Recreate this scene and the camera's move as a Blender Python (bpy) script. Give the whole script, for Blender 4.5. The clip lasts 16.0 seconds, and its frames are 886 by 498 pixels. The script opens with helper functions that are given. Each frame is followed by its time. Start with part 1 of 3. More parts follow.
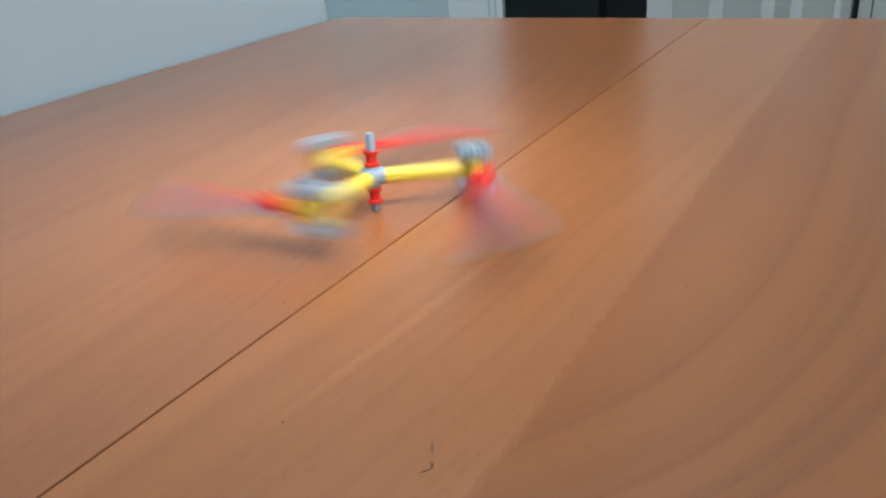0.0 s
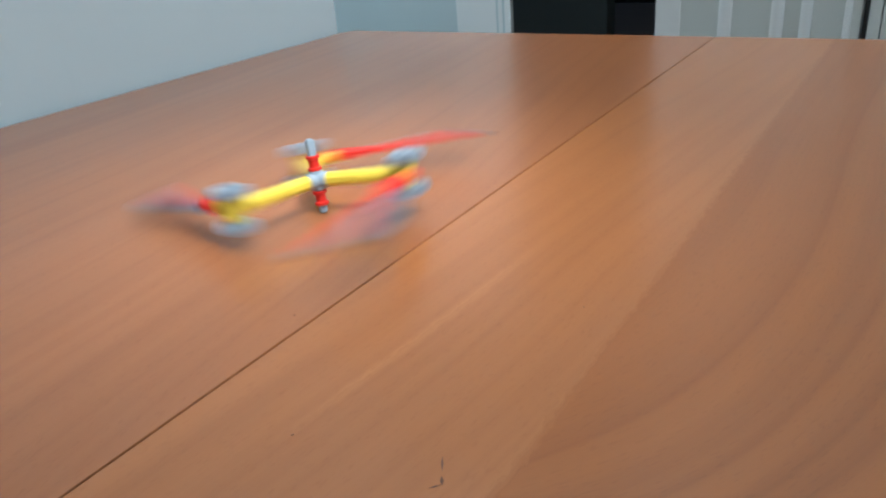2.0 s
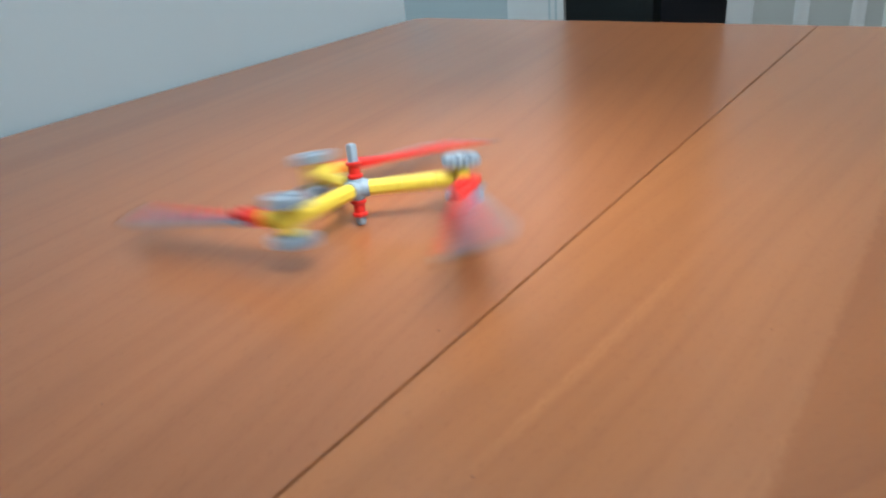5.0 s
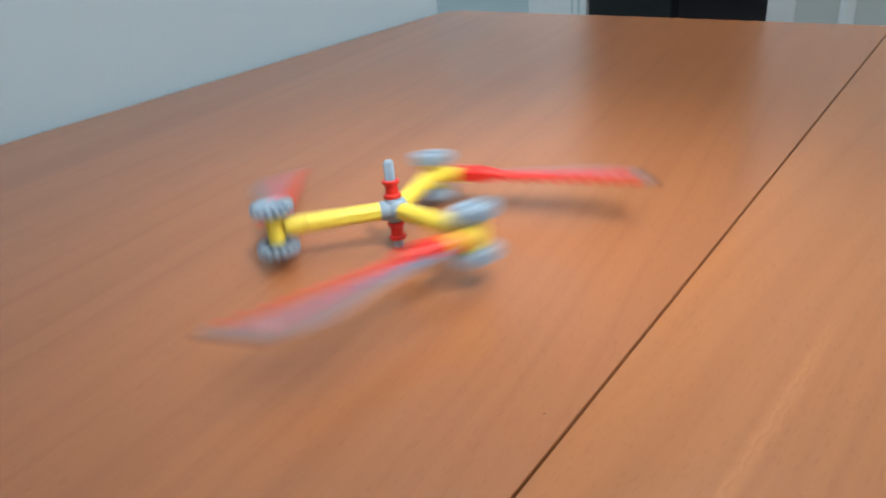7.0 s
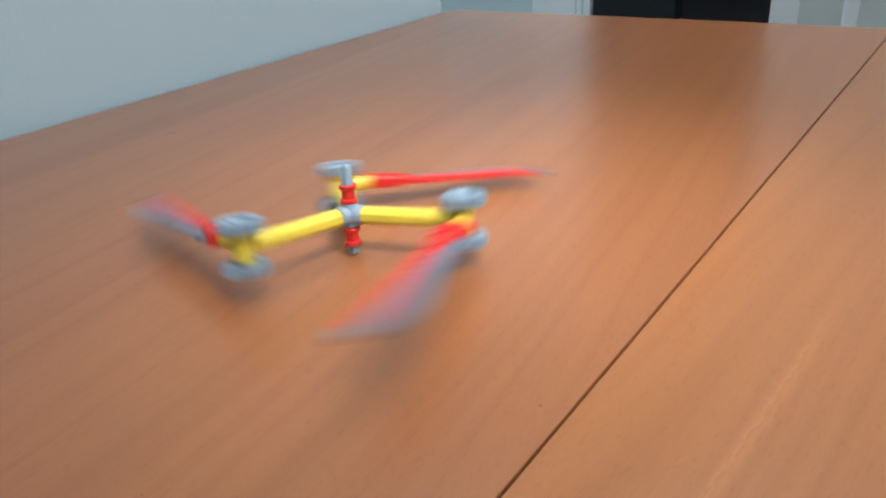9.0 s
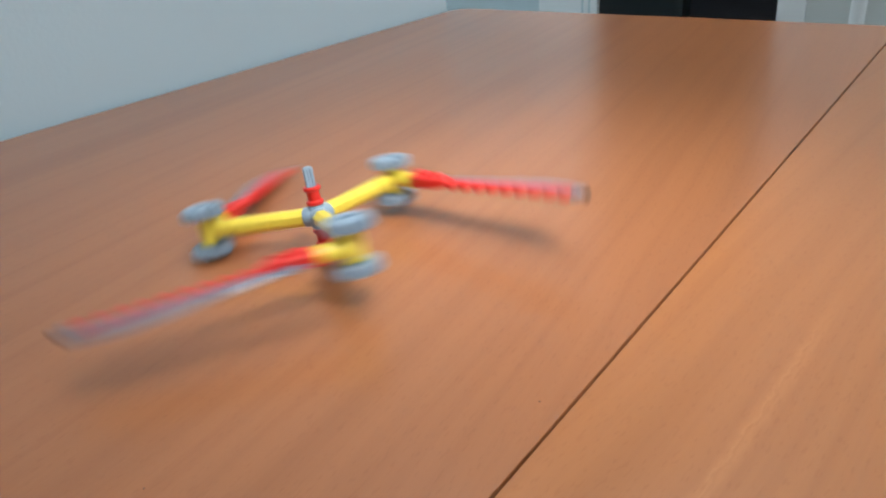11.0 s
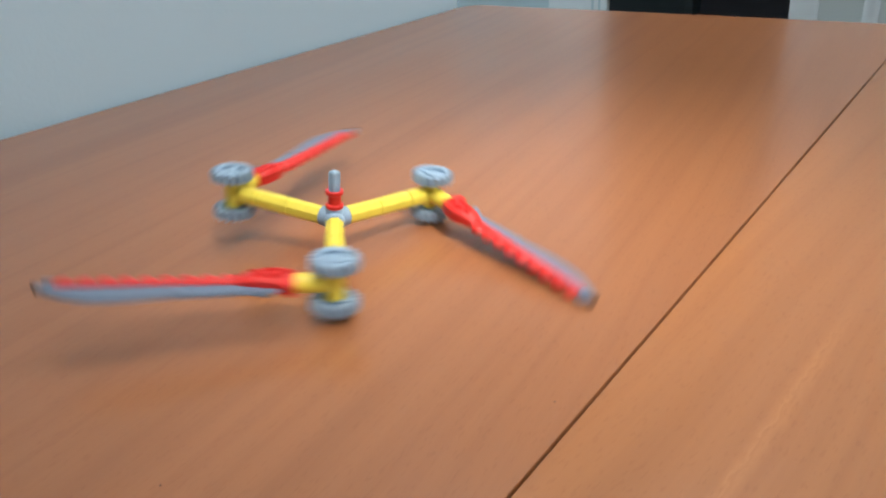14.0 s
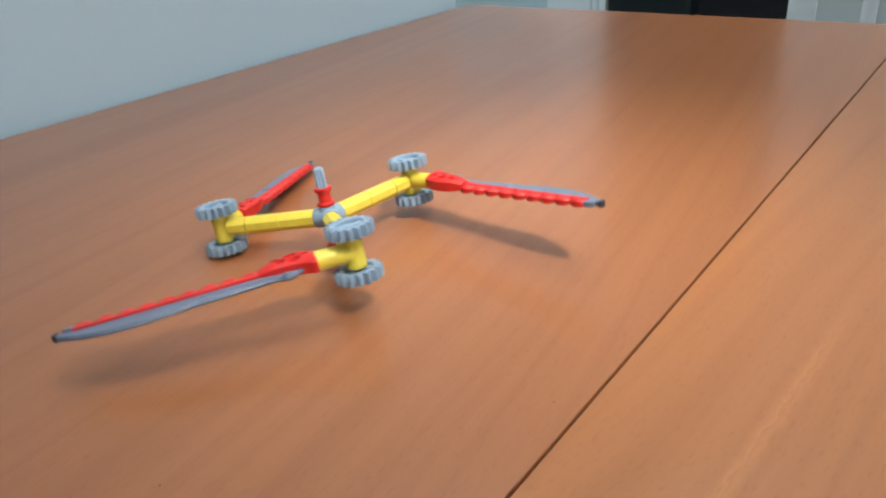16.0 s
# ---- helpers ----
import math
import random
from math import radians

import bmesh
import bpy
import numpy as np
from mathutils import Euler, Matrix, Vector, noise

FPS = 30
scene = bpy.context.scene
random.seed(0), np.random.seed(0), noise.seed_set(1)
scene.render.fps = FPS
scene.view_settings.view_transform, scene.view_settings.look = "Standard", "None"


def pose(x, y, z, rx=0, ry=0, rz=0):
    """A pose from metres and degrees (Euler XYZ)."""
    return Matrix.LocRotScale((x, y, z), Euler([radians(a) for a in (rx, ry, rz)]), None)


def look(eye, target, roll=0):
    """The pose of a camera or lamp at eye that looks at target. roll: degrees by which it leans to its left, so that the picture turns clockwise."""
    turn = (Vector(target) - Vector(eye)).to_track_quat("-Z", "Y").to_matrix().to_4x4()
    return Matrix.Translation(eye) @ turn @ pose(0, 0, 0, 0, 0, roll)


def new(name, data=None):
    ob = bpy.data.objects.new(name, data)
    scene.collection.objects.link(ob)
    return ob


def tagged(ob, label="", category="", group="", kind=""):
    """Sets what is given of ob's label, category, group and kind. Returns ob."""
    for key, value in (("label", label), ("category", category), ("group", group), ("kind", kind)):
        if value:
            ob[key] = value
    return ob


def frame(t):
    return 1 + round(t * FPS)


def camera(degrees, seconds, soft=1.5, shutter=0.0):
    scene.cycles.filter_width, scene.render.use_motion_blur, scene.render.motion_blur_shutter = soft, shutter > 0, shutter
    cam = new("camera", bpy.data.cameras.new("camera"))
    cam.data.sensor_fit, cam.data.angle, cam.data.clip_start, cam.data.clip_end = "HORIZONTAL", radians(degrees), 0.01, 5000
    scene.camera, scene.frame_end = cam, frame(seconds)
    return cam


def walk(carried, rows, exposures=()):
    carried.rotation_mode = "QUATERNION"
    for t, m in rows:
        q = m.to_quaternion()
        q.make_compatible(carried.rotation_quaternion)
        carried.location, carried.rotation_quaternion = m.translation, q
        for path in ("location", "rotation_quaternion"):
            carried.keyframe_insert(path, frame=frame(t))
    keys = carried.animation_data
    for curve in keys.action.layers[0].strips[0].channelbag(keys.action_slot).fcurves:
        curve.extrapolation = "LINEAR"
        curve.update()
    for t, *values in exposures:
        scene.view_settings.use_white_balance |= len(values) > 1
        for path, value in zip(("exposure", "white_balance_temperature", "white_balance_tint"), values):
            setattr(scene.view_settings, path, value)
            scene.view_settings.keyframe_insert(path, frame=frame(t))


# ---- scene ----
TOP = 0.75                      # height of the table top over the floor

# ---- camera ----
cam = camera(62.0, 16.0, soft=2.2, shutter=0.9)
walk(cam, [
    (0, look((0.1902, 0.2157, TOP + 0.1428), (0.0382, 0.4383, TOP + 0.0112), -5.86)),
    (0.5, look((0.1893, 0.2159, TOP + 0.1422), (0.0358, 0.4388, TOP + 0.0127), -5.58)),
    (1, look((0.1889, 0.2143, TOP + 0.1434), (0.0355, 0.4390, TOP + 0.0171), -5.05)),
    (1.5, look((0.1896, 0.2141, TOP + 0.1440), (0.0366, 0.4390, TOP + 0.0175), -4.76)),
    (2, look((0.1883, 0.2141, TOP + 0.1440), (0.0340, 0.4379, TOP + 0.0172), -5.09)),
    (2.5, look((0.1891, 0.2130, TOP + 0.1444), (0.0343, 0.4367, TOP + 0.0177), -5.15)),
    (3, look((0.1892, 0.2139, TOP + 0.1437), (0.0342, 0.4374, TOP + 0.0171), -5.31)),
    (3.5, look((0.1902, 0.2134, TOP + 0.1436), (0.0350, 0.4370, TOP + 0.0176), -5.46)),
    (4, look((0.1850, 0.2079, TOP + 0.1443), (0.0224, 0.4254, TOP + 0.0167), -6.09)),
    (4.2, look((0.1763, 0.2039, TOP + 0.1414), (0.0110, 0.4198, TOP + 0.0146), -5.64)),
    (6.5, look((0.0777, 0.2394, TOP + 0.1412), (-0.0824, 0.4536, TOP + 0.0052), -4.61)),
    (7, look((0.0770, 0.2395, TOP + 0.1436), (-0.0881, 0.4513, TOP + 0.0097), -4.77)),
    (7.5, look((0.0784, 0.2390, TOP + 0.1441), (-0.0871, 0.4512, TOP + 0.0115), -4.70)),
    (8, look((0.0785, 0.2379, TOP + 0.1442), (-0.0871, 0.4498, TOP + 0.0112), -4.67)),
    (8.5, look((0.0795, 0.2372, TOP + 0.1431), (-0.0860, 0.4488, TOP + 0.0095), -4.40)),
    (9, look((0.0801, 0.2367, TOP + 0.1436), (-0.0856, 0.4480, TOP + 0.0097), -4.33)),
    (11.5, look((0.0830, 0.2368, TOP + 0.1433), (-0.0853, 0.4459, TOP + 0.0093), -4.52)),
    (12, look((0.0810, 0.2369, TOP + 0.1424), (-0.0869, 0.4464, TOP + 0.0087), -4.27)),
    (12.5, look((0.0805, 0.2366, TOP + 0.1427), (-0.0877, 0.4455, TOP + 0.0082), -4.31)),
    (13, look((0.0817, 0.2358, TOP + 0.1445), (-0.0875, 0.4434, TOP + 0.0093), -4.33)),
    (13.5, look((0.0818, 0.2357, TOP + 0.1454), (-0.0879, 0.4427, TOP + 0.0098), -4.58)),
    (14, look((0.0801, 0.2358, TOP + 0.1443), (-0.0897, 0.4429, TOP + 0.0090), -4.43)),
    (14.5, look((0.0794, 0.2358, TOP + 0.1441), (-0.0901, 0.4432, TOP + 0.0090), -4.38)),
    (15, look((0.0804, 0.2354, TOP + 0.1444), (-0.0892, 0.4430, TOP + 0.0097), -4.45)),
    (15.5, look((0.0802, 0.2357, TOP + 0.1442), (-0.0893, 0.4429, TOP + 0.0087), -4.48)),
    (16, look((0.0800, 0.2354, TOP + 0.1446), (-0.0892, 0.4428, TOP + 0.0092), -4.33)),
])

# ---- light ----
world = bpy.data.worlds.new("world")
scene.world = world
world.use_nodes = True
wn = world.node_tree.nodes
sky = wn.new("ShaderNodeTexSky")
sky.sky_type, sky.sun_disc = "NISHITA", False
sky.sun_elevation, sky.sun_rotation = radians(35), radians(60)
world.node_tree.links.new(sky.outputs[0], wn["Background"].inputs[0])
wn["Background"].inputs[1].default_value = 0.08
scene.view_settings.exposure = 0.0


def area_lamp(name, m, sx, sy, watts, colour):
    data = bpy.data.lights.new(name, "AREA")
    data.shape, data.size, data.size_y = "RECTANGLE", sx, sy
    data.energy, data.color = watts, colour
    ob = new(name, data)
    ob.matrix_world = m
    return ob


# lamps on the ceiling of the room and the hall, the hall one added to brighten the far wall, and fill from a window
# opening added in the unseen east wall
area_lamp("ceiling_lamp_light", look((-0.10, 0.85, 2.38), (-0.10, 0.85, 0)), 1.1, 1.1, 7.2, (1.0, 0.985, 0.96))
area_lamp("hall_fill_light", look((-1.60, 1.45, 2.38), (-1.60, 1.45, 0)), 0.4, 0.4, 11, (0.93, 0.97, 1.0))
# Window light added out of view to brighten the west wall.
area_lamp("window_fill_light", look((2.92, 0.7, 1.6), (0, 0.7, 1.4)), 1.5, 1.3, 18, (0.78, 0.91, 1.0))
# Spots added out of view: their pool imitates the lens darkening towards its edges.
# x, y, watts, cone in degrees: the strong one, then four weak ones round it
ADDED_SPOTS = [(0.85, 0.15, 220, 12.5), (-0.33, 1.70, 6, 15), (-0.33, -0.10, 6, 15), (0.30, -0.35, 6, 15), (0.70, 1.70, 6, 15)]
for sx, sy, watts, cone in ADDED_SPOTS:
    spot = bpy.data.lights.new("added_pool_beam", "SPOT")
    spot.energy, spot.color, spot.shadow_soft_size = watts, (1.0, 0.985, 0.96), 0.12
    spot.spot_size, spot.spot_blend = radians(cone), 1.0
    new("added_pool_beam", spot).matrix_world = look((sx, sy, 2.36), (-0.095, 0.52, TOP))


# ---- materials ----
def material(name, base, rough=0.5, metal=0.0, coat=0.0):
    m = bpy.data.materials.new(name)
    m.use_nodes = True
    nt = m.node_tree
    b = nt.nodes["Principled BSDF"]
    b.inputs["Base Color"].default_value = (*base, 1)
    b.inputs["Roughness"].default_value = rough
    b.inputs["Metallic"].default_value = metal
    b.inputs["Coat Weight"].default_value = coat
    return m, nt, b


def node(nt, kind, **values):
    n = nt.nodes.new(kind)
    for key, v in values.items():
        n.inputs[key.replace("_", " ")].default_value = v
    return n


def ramp(nt, fac, stops):
    n = nt.nodes.new("ShaderNodeValToRGB")
    while len(n.color_ramp.elements) < len(stops):
        n.color_ramp.elements.new(0.5)
    for e, (p, c) in zip(n.color_ramp.elements, stops):
        e.position, e.color = p, (*c, 1)
    nt.links.new(fac, n.inputs[0])
    return n


def mapped(nt, scale, turn=(0, 0, 0), shift=(0, 0, 0)):
    tc = nt.nodes.new("ShaderNodeTexCoord")
    mp = nt.nodes.new("ShaderNodeMapping")
    mp.inputs["Scale"].default_value = scale
    mp.inputs["Rotation"].default_value = [radians(a) for a in turn]
    mp.inputs["Location"].default_value = shift
    nt.links.new(tc.outputs["Object"], mp.inputs[0])
    return mp.outputs[0]


def mix(nt, fac, a, b, mode="MIX"):
    n = nt.nodes.new("ShaderNodeMix")
    n.data_type, n.blend_type = "RGBA", mode
    for sock, v in ((n.inputs[0], fac), (n.inputs[6], a), (n.inputs[7], b)):
        if isinstance(v, (int, float)):
            sock.default_value = v
        elif isinstance(v, tuple):
            sock.default_value = (*v, 1)
        else:
            nt.links.new(v, sock)
    return n.outputs[2]


def bump(nt, b, height, strength, distance):
    n = nt.nodes.new("ShaderNodeBump")
    n.inputs["Strength"].default_value, n.inputs["Distance"].default_value = strength, distance
    nt.links.new(height, n.inputs["Height"])
    nt.links.new(n.outputs[0], b.inputs["Normal"])


def math_node(nt, op, a, b=None):
    n = nt.nodes.new("ShaderNodeMath")
    n.operation = op
    for sock, v in zip(n.inputs, (a, b)):
        if isinstance(v, (int, float)):
            sock.default_value = v
        elif v is not None:
            nt.links.new(v, sock)
    return n.outputs[0]


def wood(name, slant, crown, tones, lines, joint=None, second=None):
    """Lacquered beech veneer, its growth bands along y, drifting by slant. crown: where flamed bands arch; joint: where a second, darker sheet begins."""
    m, nt, b = material(name, (0.4, 0.2, 0.1), 0.33, coat=0.9)
    b.inputs["Specular IOR Level"].default_value = 0.25
    tc = nt.nodes.new("ShaderNodeTexCoord")
    sep = nt.nodes.new("ShaderNodeSeparateXYZ")
    nt.links.new(tc.outputs["Object"], sep.inputs[0])
    x, y = sep.outputs[0], sep.outputs[1]

    def plus(a, c):
        return math_node(nt, "ADD", a, c)

    def times(a, c):
        return math_node(nt, "MULTIPLY", a, c)

    def multiplied(c, by, fac=1.0):
        return mix(nt, fac, c, by.outputs[0], "MULTIPLY")

    sway = node(nt, "ShaderNodeTexNoise", Scale=1.0, Detail=2.0)
    nt.links.new(mapped(nt, (5, 2.2, 1)), sway.inputs["Vector"])
    drift = math_node(nt, "SUBTRACT", sway.outputs[0], 0.5)
    g = plus(plus(x, times(y, slant)), times(drift, 0.03))
    if joint is not None:
        rag = node(nt, "ShaderNodeTexNoise", Scale=420.0, Detail=2.0)
        nt.links.new(mapped(nt, (1, 0.35, 1)), rag.inputs["Vector"])
        edge = plus(plus(x, times(drift, 0.004)), times(math_node(nt, "SUBTRACT", rag.outputs[0], 0.5), 0.006))
        edge = ramp(nt, times(math_node(nt, "SUBTRACT", edge, joint - 0.05), 10.0), [(0.48, (0, 0, 0)), (0.52, (1, 1, 1))]).outputs[0]
        off = math_node(nt, "MINIMUM", math_node(nt, "SUBTRACT", y, crown), 0.06)
        sq = times(off, off)
        arch = plus(plus(x, times(drift, 0.03)), plus(times(sq, 0.55), times(times(sq, sq), 8.0)))
        g = plus(g, times(edge, math_node(nt, "SUBTRACT", arch, g)))

    def grain(across, along_y, detail, rough, shift=0.0):
        c = nt.nodes.new("ShaderNodeCombineXYZ")
        nt.links.new(times(g, across), c.inputs[0])
        nt.links.new(times(y, along_y), c.inputs[1])
        c.inputs[2].default_value = shift
        n = node(nt, "ShaderNodeTexNoise", Scale=1.0, Detail=detail, Roughness=rough)
        nt.links.new(c.outputs[0], n.inputs["Vector"])
        return n.outputs[0]

    broad = grain(20, 1.1, 3.0, 0.5)

    def toned(t):
        return ramp(nt, broad, [(0.30, tuple(v * k for v, k in zip(t, (0.90, 0.88, 0.86)))), (0.50, t), (0.72, tuple(min(1, v * 1.07) for v in t))]).outputs[0]

    c = toned(tones)
    if joint is not None:
        # pale streaks in the first sheet
        at = plus(plus(x, times(y, -0.09)), plus(times(drift, 0.012), times(math_node(nt, "SUBTRACT", rag.outputs[0], 0.5), 0.004)))
        streak = ramp(nt, times(at, 12.0), [(0.085, (1, 1, 1)), (0.112, (1.10, 1.12, 1.15)), (0.122, (1.20, 1.26, 1.34)), (0.130, (1.04, 1.05, 1.06)), (0.140, (1.12, 1.15, 1.19)), (0.17, (1, 1, 1))])
        fade = ramp(nt, plus(y, times(drift, 0.1)), [(0.33, (0, 0, 0)), (0.37, (1, 1, 1)), (0.45, (1, 1, 1)), (0.52, (0, 0, 0))])
        c = mix(nt, fade.outputs[0], c, multiplied(c, streak))
        # the second sheet, with dark arched growth rings
        dark, soft = (0.80, 0.75, 0.70), (0.93, 0.91, 0.89)
        rings = ramp(nt, times(math_node(nt, "SUBTRACT", g, 0.12), 5.0), [
            (0.10, (1, 1, 1)), (0.20, soft), (0.222, dark), (0.232, soft), (0.26, (1, 1, 1)), (0.36, soft), (0.380, dark), (0.39, soft),
            (0.42, (1, 1, 1)), (0.455, dark), (0.465, soft), (0.50, dark), (0.515, (1, 1, 1)), (0.62, soft), (0.64, dark), (0.66, (1, 1, 1)), (0.80, dark), (0.82, (1, 1, 1))])
        c = mix(nt, edge, c, multiplied(toned(second), rings, 0.85))
    band = ramp(nt, grain(46, 0.7, 2.0, 0.5, 3.3), [(0.40, (1, 1, 1)), (0.47, (1 - lines, 1 - lines * 1.2, 1 - lines * 1.3)), (0.50, (1 - lines * 0.6, 1 - lines * 0.7, 1 - lines * 0.8)), (0.58, (1, 1, 1))])
    c = multiplied(c, band)
    fibre = grain(620, 16, 3.0, 0.6, 7.1)
    c = multiplied(c, ramp(nt, fibre, [(0.28, (0.975, 0.97, 0.965)), (0.62, (1.02, 1.02, 1.02))]))
    c = multiplied(c, ramp(nt, grain(1100, 230, 1.0, 0.4, 1.7), [(0.30, (0.72, 0.65, 0.60)), (0.38, (1, 1, 1))]), 0.25)
    nt.links.new(c, b.inputs["Base Color"])
    wear = node(nt, "ShaderNodeTexNoise", Scale=9.0, Detail=2.0)
    nt.links.new(mapped(nt, (1, 0.5, 1)), wear.inputs["Vector"])
    nt.links.new(plus(times(wear.outputs[0], 0.14), 0.40), b.inputs["Roughness"])
    nt.links.new(plus(times(wear.outputs[0], 0.10), 0.18), b.inputs["Coat Roughness"])
    bump(nt, b, fibre, 0.04, 0.0003)
    return m


def plaster(name, base, rough=0.85, grain=260.0):
    m, nt, b = material(name, base, rough)
    big = node(nt, "ShaderNodeTexNoise", Scale=2.5, Detail=3.0)
    nt.links.new(mapped(nt, (1, 1, 1)), big.inputs["Vector"])
    tone = ramp(nt, big.outputs[0], [(0.3, tuple(v * 0.94 for v in base)), (0.7, base)])
    nt.links.new(tone.outputs[0], b.inputs["Base Color"])
    fine = node(nt, "ShaderNodeTexNoise", Scale=grain, Detail=3.0)
    nt.links.new(mapped(nt, (1, 1, 1)), fine.inputs["Vector"])
    bump(nt, b, fine.outputs[0], 0.15, 0.001)
    return m


def plastic(name, base, rough=0.38, spread=0.06):
    """Moulded toy plastic with faint scuffs."""
    m, nt, b = material(name, base, rough)
    scuff = node(nt, "ShaderNodeTexNoise", Scale=240.0, Detail=4.0, Roughness=0.6)
    nt.links.new(mapped(nt, (1, 1, 1)), scuff.inputs["Vector"])
    tone = ramp(nt, scuff.outputs[0], [(0.3, tuple(v * (1 - spread) for v in base)), (0.7, tuple(min(1, v * (1 + spread)) for v in base))])
    nt.links.new(tone.outputs[0], b.inputs["Base Color"])
    gloss = ramp(nt, scuff.outputs[0], [(0.3, (rough - 0.02,) * 3), (0.7, (rough + 0.04,) * 3)])
    nt.links.new(gloss.outputs[0], b.inputs["Roughness"])
    bump(nt, b, scuff.outputs[0], 0.04, 0.0003)
    return m


WOOD_LEFT = wood("beech_veneer_straight", 0.13, None, (0.348, 0.129, 0.047), 0.07)
WOOD_RIGHT = wood("beech_veneer_flamed", -0.09, 0.59, (0.365, 0.136, 0.043), 0.07, 0.1095, (0.312, 0.104, 0.025))
WOOD_LEG = wood("beech_solid", 0.0, None, (0.42, 0.17, 0.07), 0.10)
WALL = plaster("cool_white_wall_paint", (0.66, 0.85, 0.95))
WALL_GREY = plaster("grey_blue_wall_paint", (0.47, 0.58, 0.62))
CEILING = plaster("ceiling_paint", (0.82, 0.82, 0.82))
FLOOR = plaster("floor_tile", (0.34, 0.30, 0.27), 0.5, 90.0)
FRAME = plaster("white_door_frame_paint", (0.72, 0.76, 0.78), 0.45, 60.0)
PANEL = plaster("white_folding_door_vinyl", (0.55, 0.60, 0.60), 0.5, 40.0)
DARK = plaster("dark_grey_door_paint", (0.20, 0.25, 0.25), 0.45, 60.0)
# Black stands in for the missing light beyond the doorway.
BLACK = plaster("painted_room_darkness", (0.006, 0.006, 0.007), 0.9, 60.0)
MARK = material("dark_scratch", (0.13, 0.06, 0.035), 0.8)[0]
CRUMB = material("brown_crumb", (0.20, 0.09, 0.05), 0.8)[0]
TIPPED = material("dark_blade_tip", (0.03, 0.032, 0.036), 0.45)[0]
GAP, gap_nt, gap_b = material("dark_joint", (0.04, 0.013, 0.005), 0.95)
gap_b.inputs["Specular IOR Level"].default_value = 0.05
BLACK_STRIP = material("thin_black_strip", (0.012, 0.012, 0.013), 0.5)[0]
YELLOW = plastic("yellow_plastic", (0.82, 0.65, 0.075), 0.36)
RED = plastic("red_plastic", (0.70, 0.024, 0.018), 0.36)
GREY = plastic("blue_grey_plastic", (0.275, 0.38, 0.48), 0.38)
STEEL = plastic("dark_blue_grey_plastic", (0.15, 0.19, 0.26), 0.30)
LAMP_GLOW, lamp_nt, lamp_b = material("lamp_diffuser", (0.9, 0.9, 0.88), 0.6)
lamp_b.inputs["Emission Color"].default_value = (1.0, 0.95, 0.88, 1)
lamp_b.inputs["Emission Strength"].default_value = 3.0
GLASS, glass_nt, glass_b = material("window_glass", (1, 1, 1), 0.02)
glass_b.inputs["Transmission Weight"].default_value = 1.0


# ---- mesh helpers ----
def finish(name, bm, mat, smooth=False):
    bmesh.ops.recalc_face_normals(bm, faces=bm.faces)
    me = bpy.data.meshes.new(name)
    bm.to_mesh(me)
    bm.free()
    me.materials.append(mat)
    if smooth:
        for p in me.polygons:
            p.use_smooth = True
        me.set_sharp_from_angle(angle=radians(38))
    return me


def part(name, bm, mat, parent, label="", smooth=False):
    ob = new(name, finish(name, bm, mat, smooth))
    ob.parent = parent
    return tagged(ob, label) if label else ob


def thing(name, bm, mat, label, category, kind="", group="", smooth=False):
    return tagged(new(name, finish(name, bm, mat, smooth)), label, category, group, kind)


def empty(name, m, label, category, group="", kind=""):
    ob = new(name)
    ob.matrix_world = m
    return tagged(ob, label, category, group, kind)


def add_box(bm, lo, hi, bevel=0.0):
    c = [(a + b) / 2 for a, b in zip(lo, hi)]
    s = [b - a for a, b in zip(lo, hi)]
    made = bmesh.ops.create_cube(bm, size=1, matrix=Matrix.Translation(c) @ Matrix.Diagonal((*s, 1)))
    if bevel:
        edges = list({e for v in made["verts"] for e in v.link_edges})
        bmesh.ops.bevel(bm, geom=edges, offset=bevel, segments=3, affect="EDGES", profile=0.5)
    return bm


def box(lo, hi, bevel=0.0):
    return add_box(bmesh.new(), lo, hi, bevel)


def add_lathe(bm, profile, count=32, m=Matrix()):
    """Turns (radius, height) pairs round z; a radius may be a function of the angle."""
    rings = []
    for r, z in profile:
        if not callable(r) and r < 1e-9:
            rings.append([bm.verts.new(m @ Vector((0, 0, z)))])
            continue
        ring = []
        for i in range(count):
            a = 2 * math.pi * i / count
            q = r(i) if callable(r) else r
            ring.append(bm.verts.new(m @ Vector((q * math.cos(a), q * math.sin(a), z))))
        rings.append(ring)
    for a, b in zip(rings, rings[1:]):
        for i in range(count):
            j = (i + 1) % count
            if len(a) == 1:
                bm.faces.new((a[0], b[i], b[j]))
            elif len(b) == 1:
                bm.faces.new((a[i], a[j], b[0]))
            else:
                bm.faces.new((a[i], a[j], b[j], b[i]))
    return bm


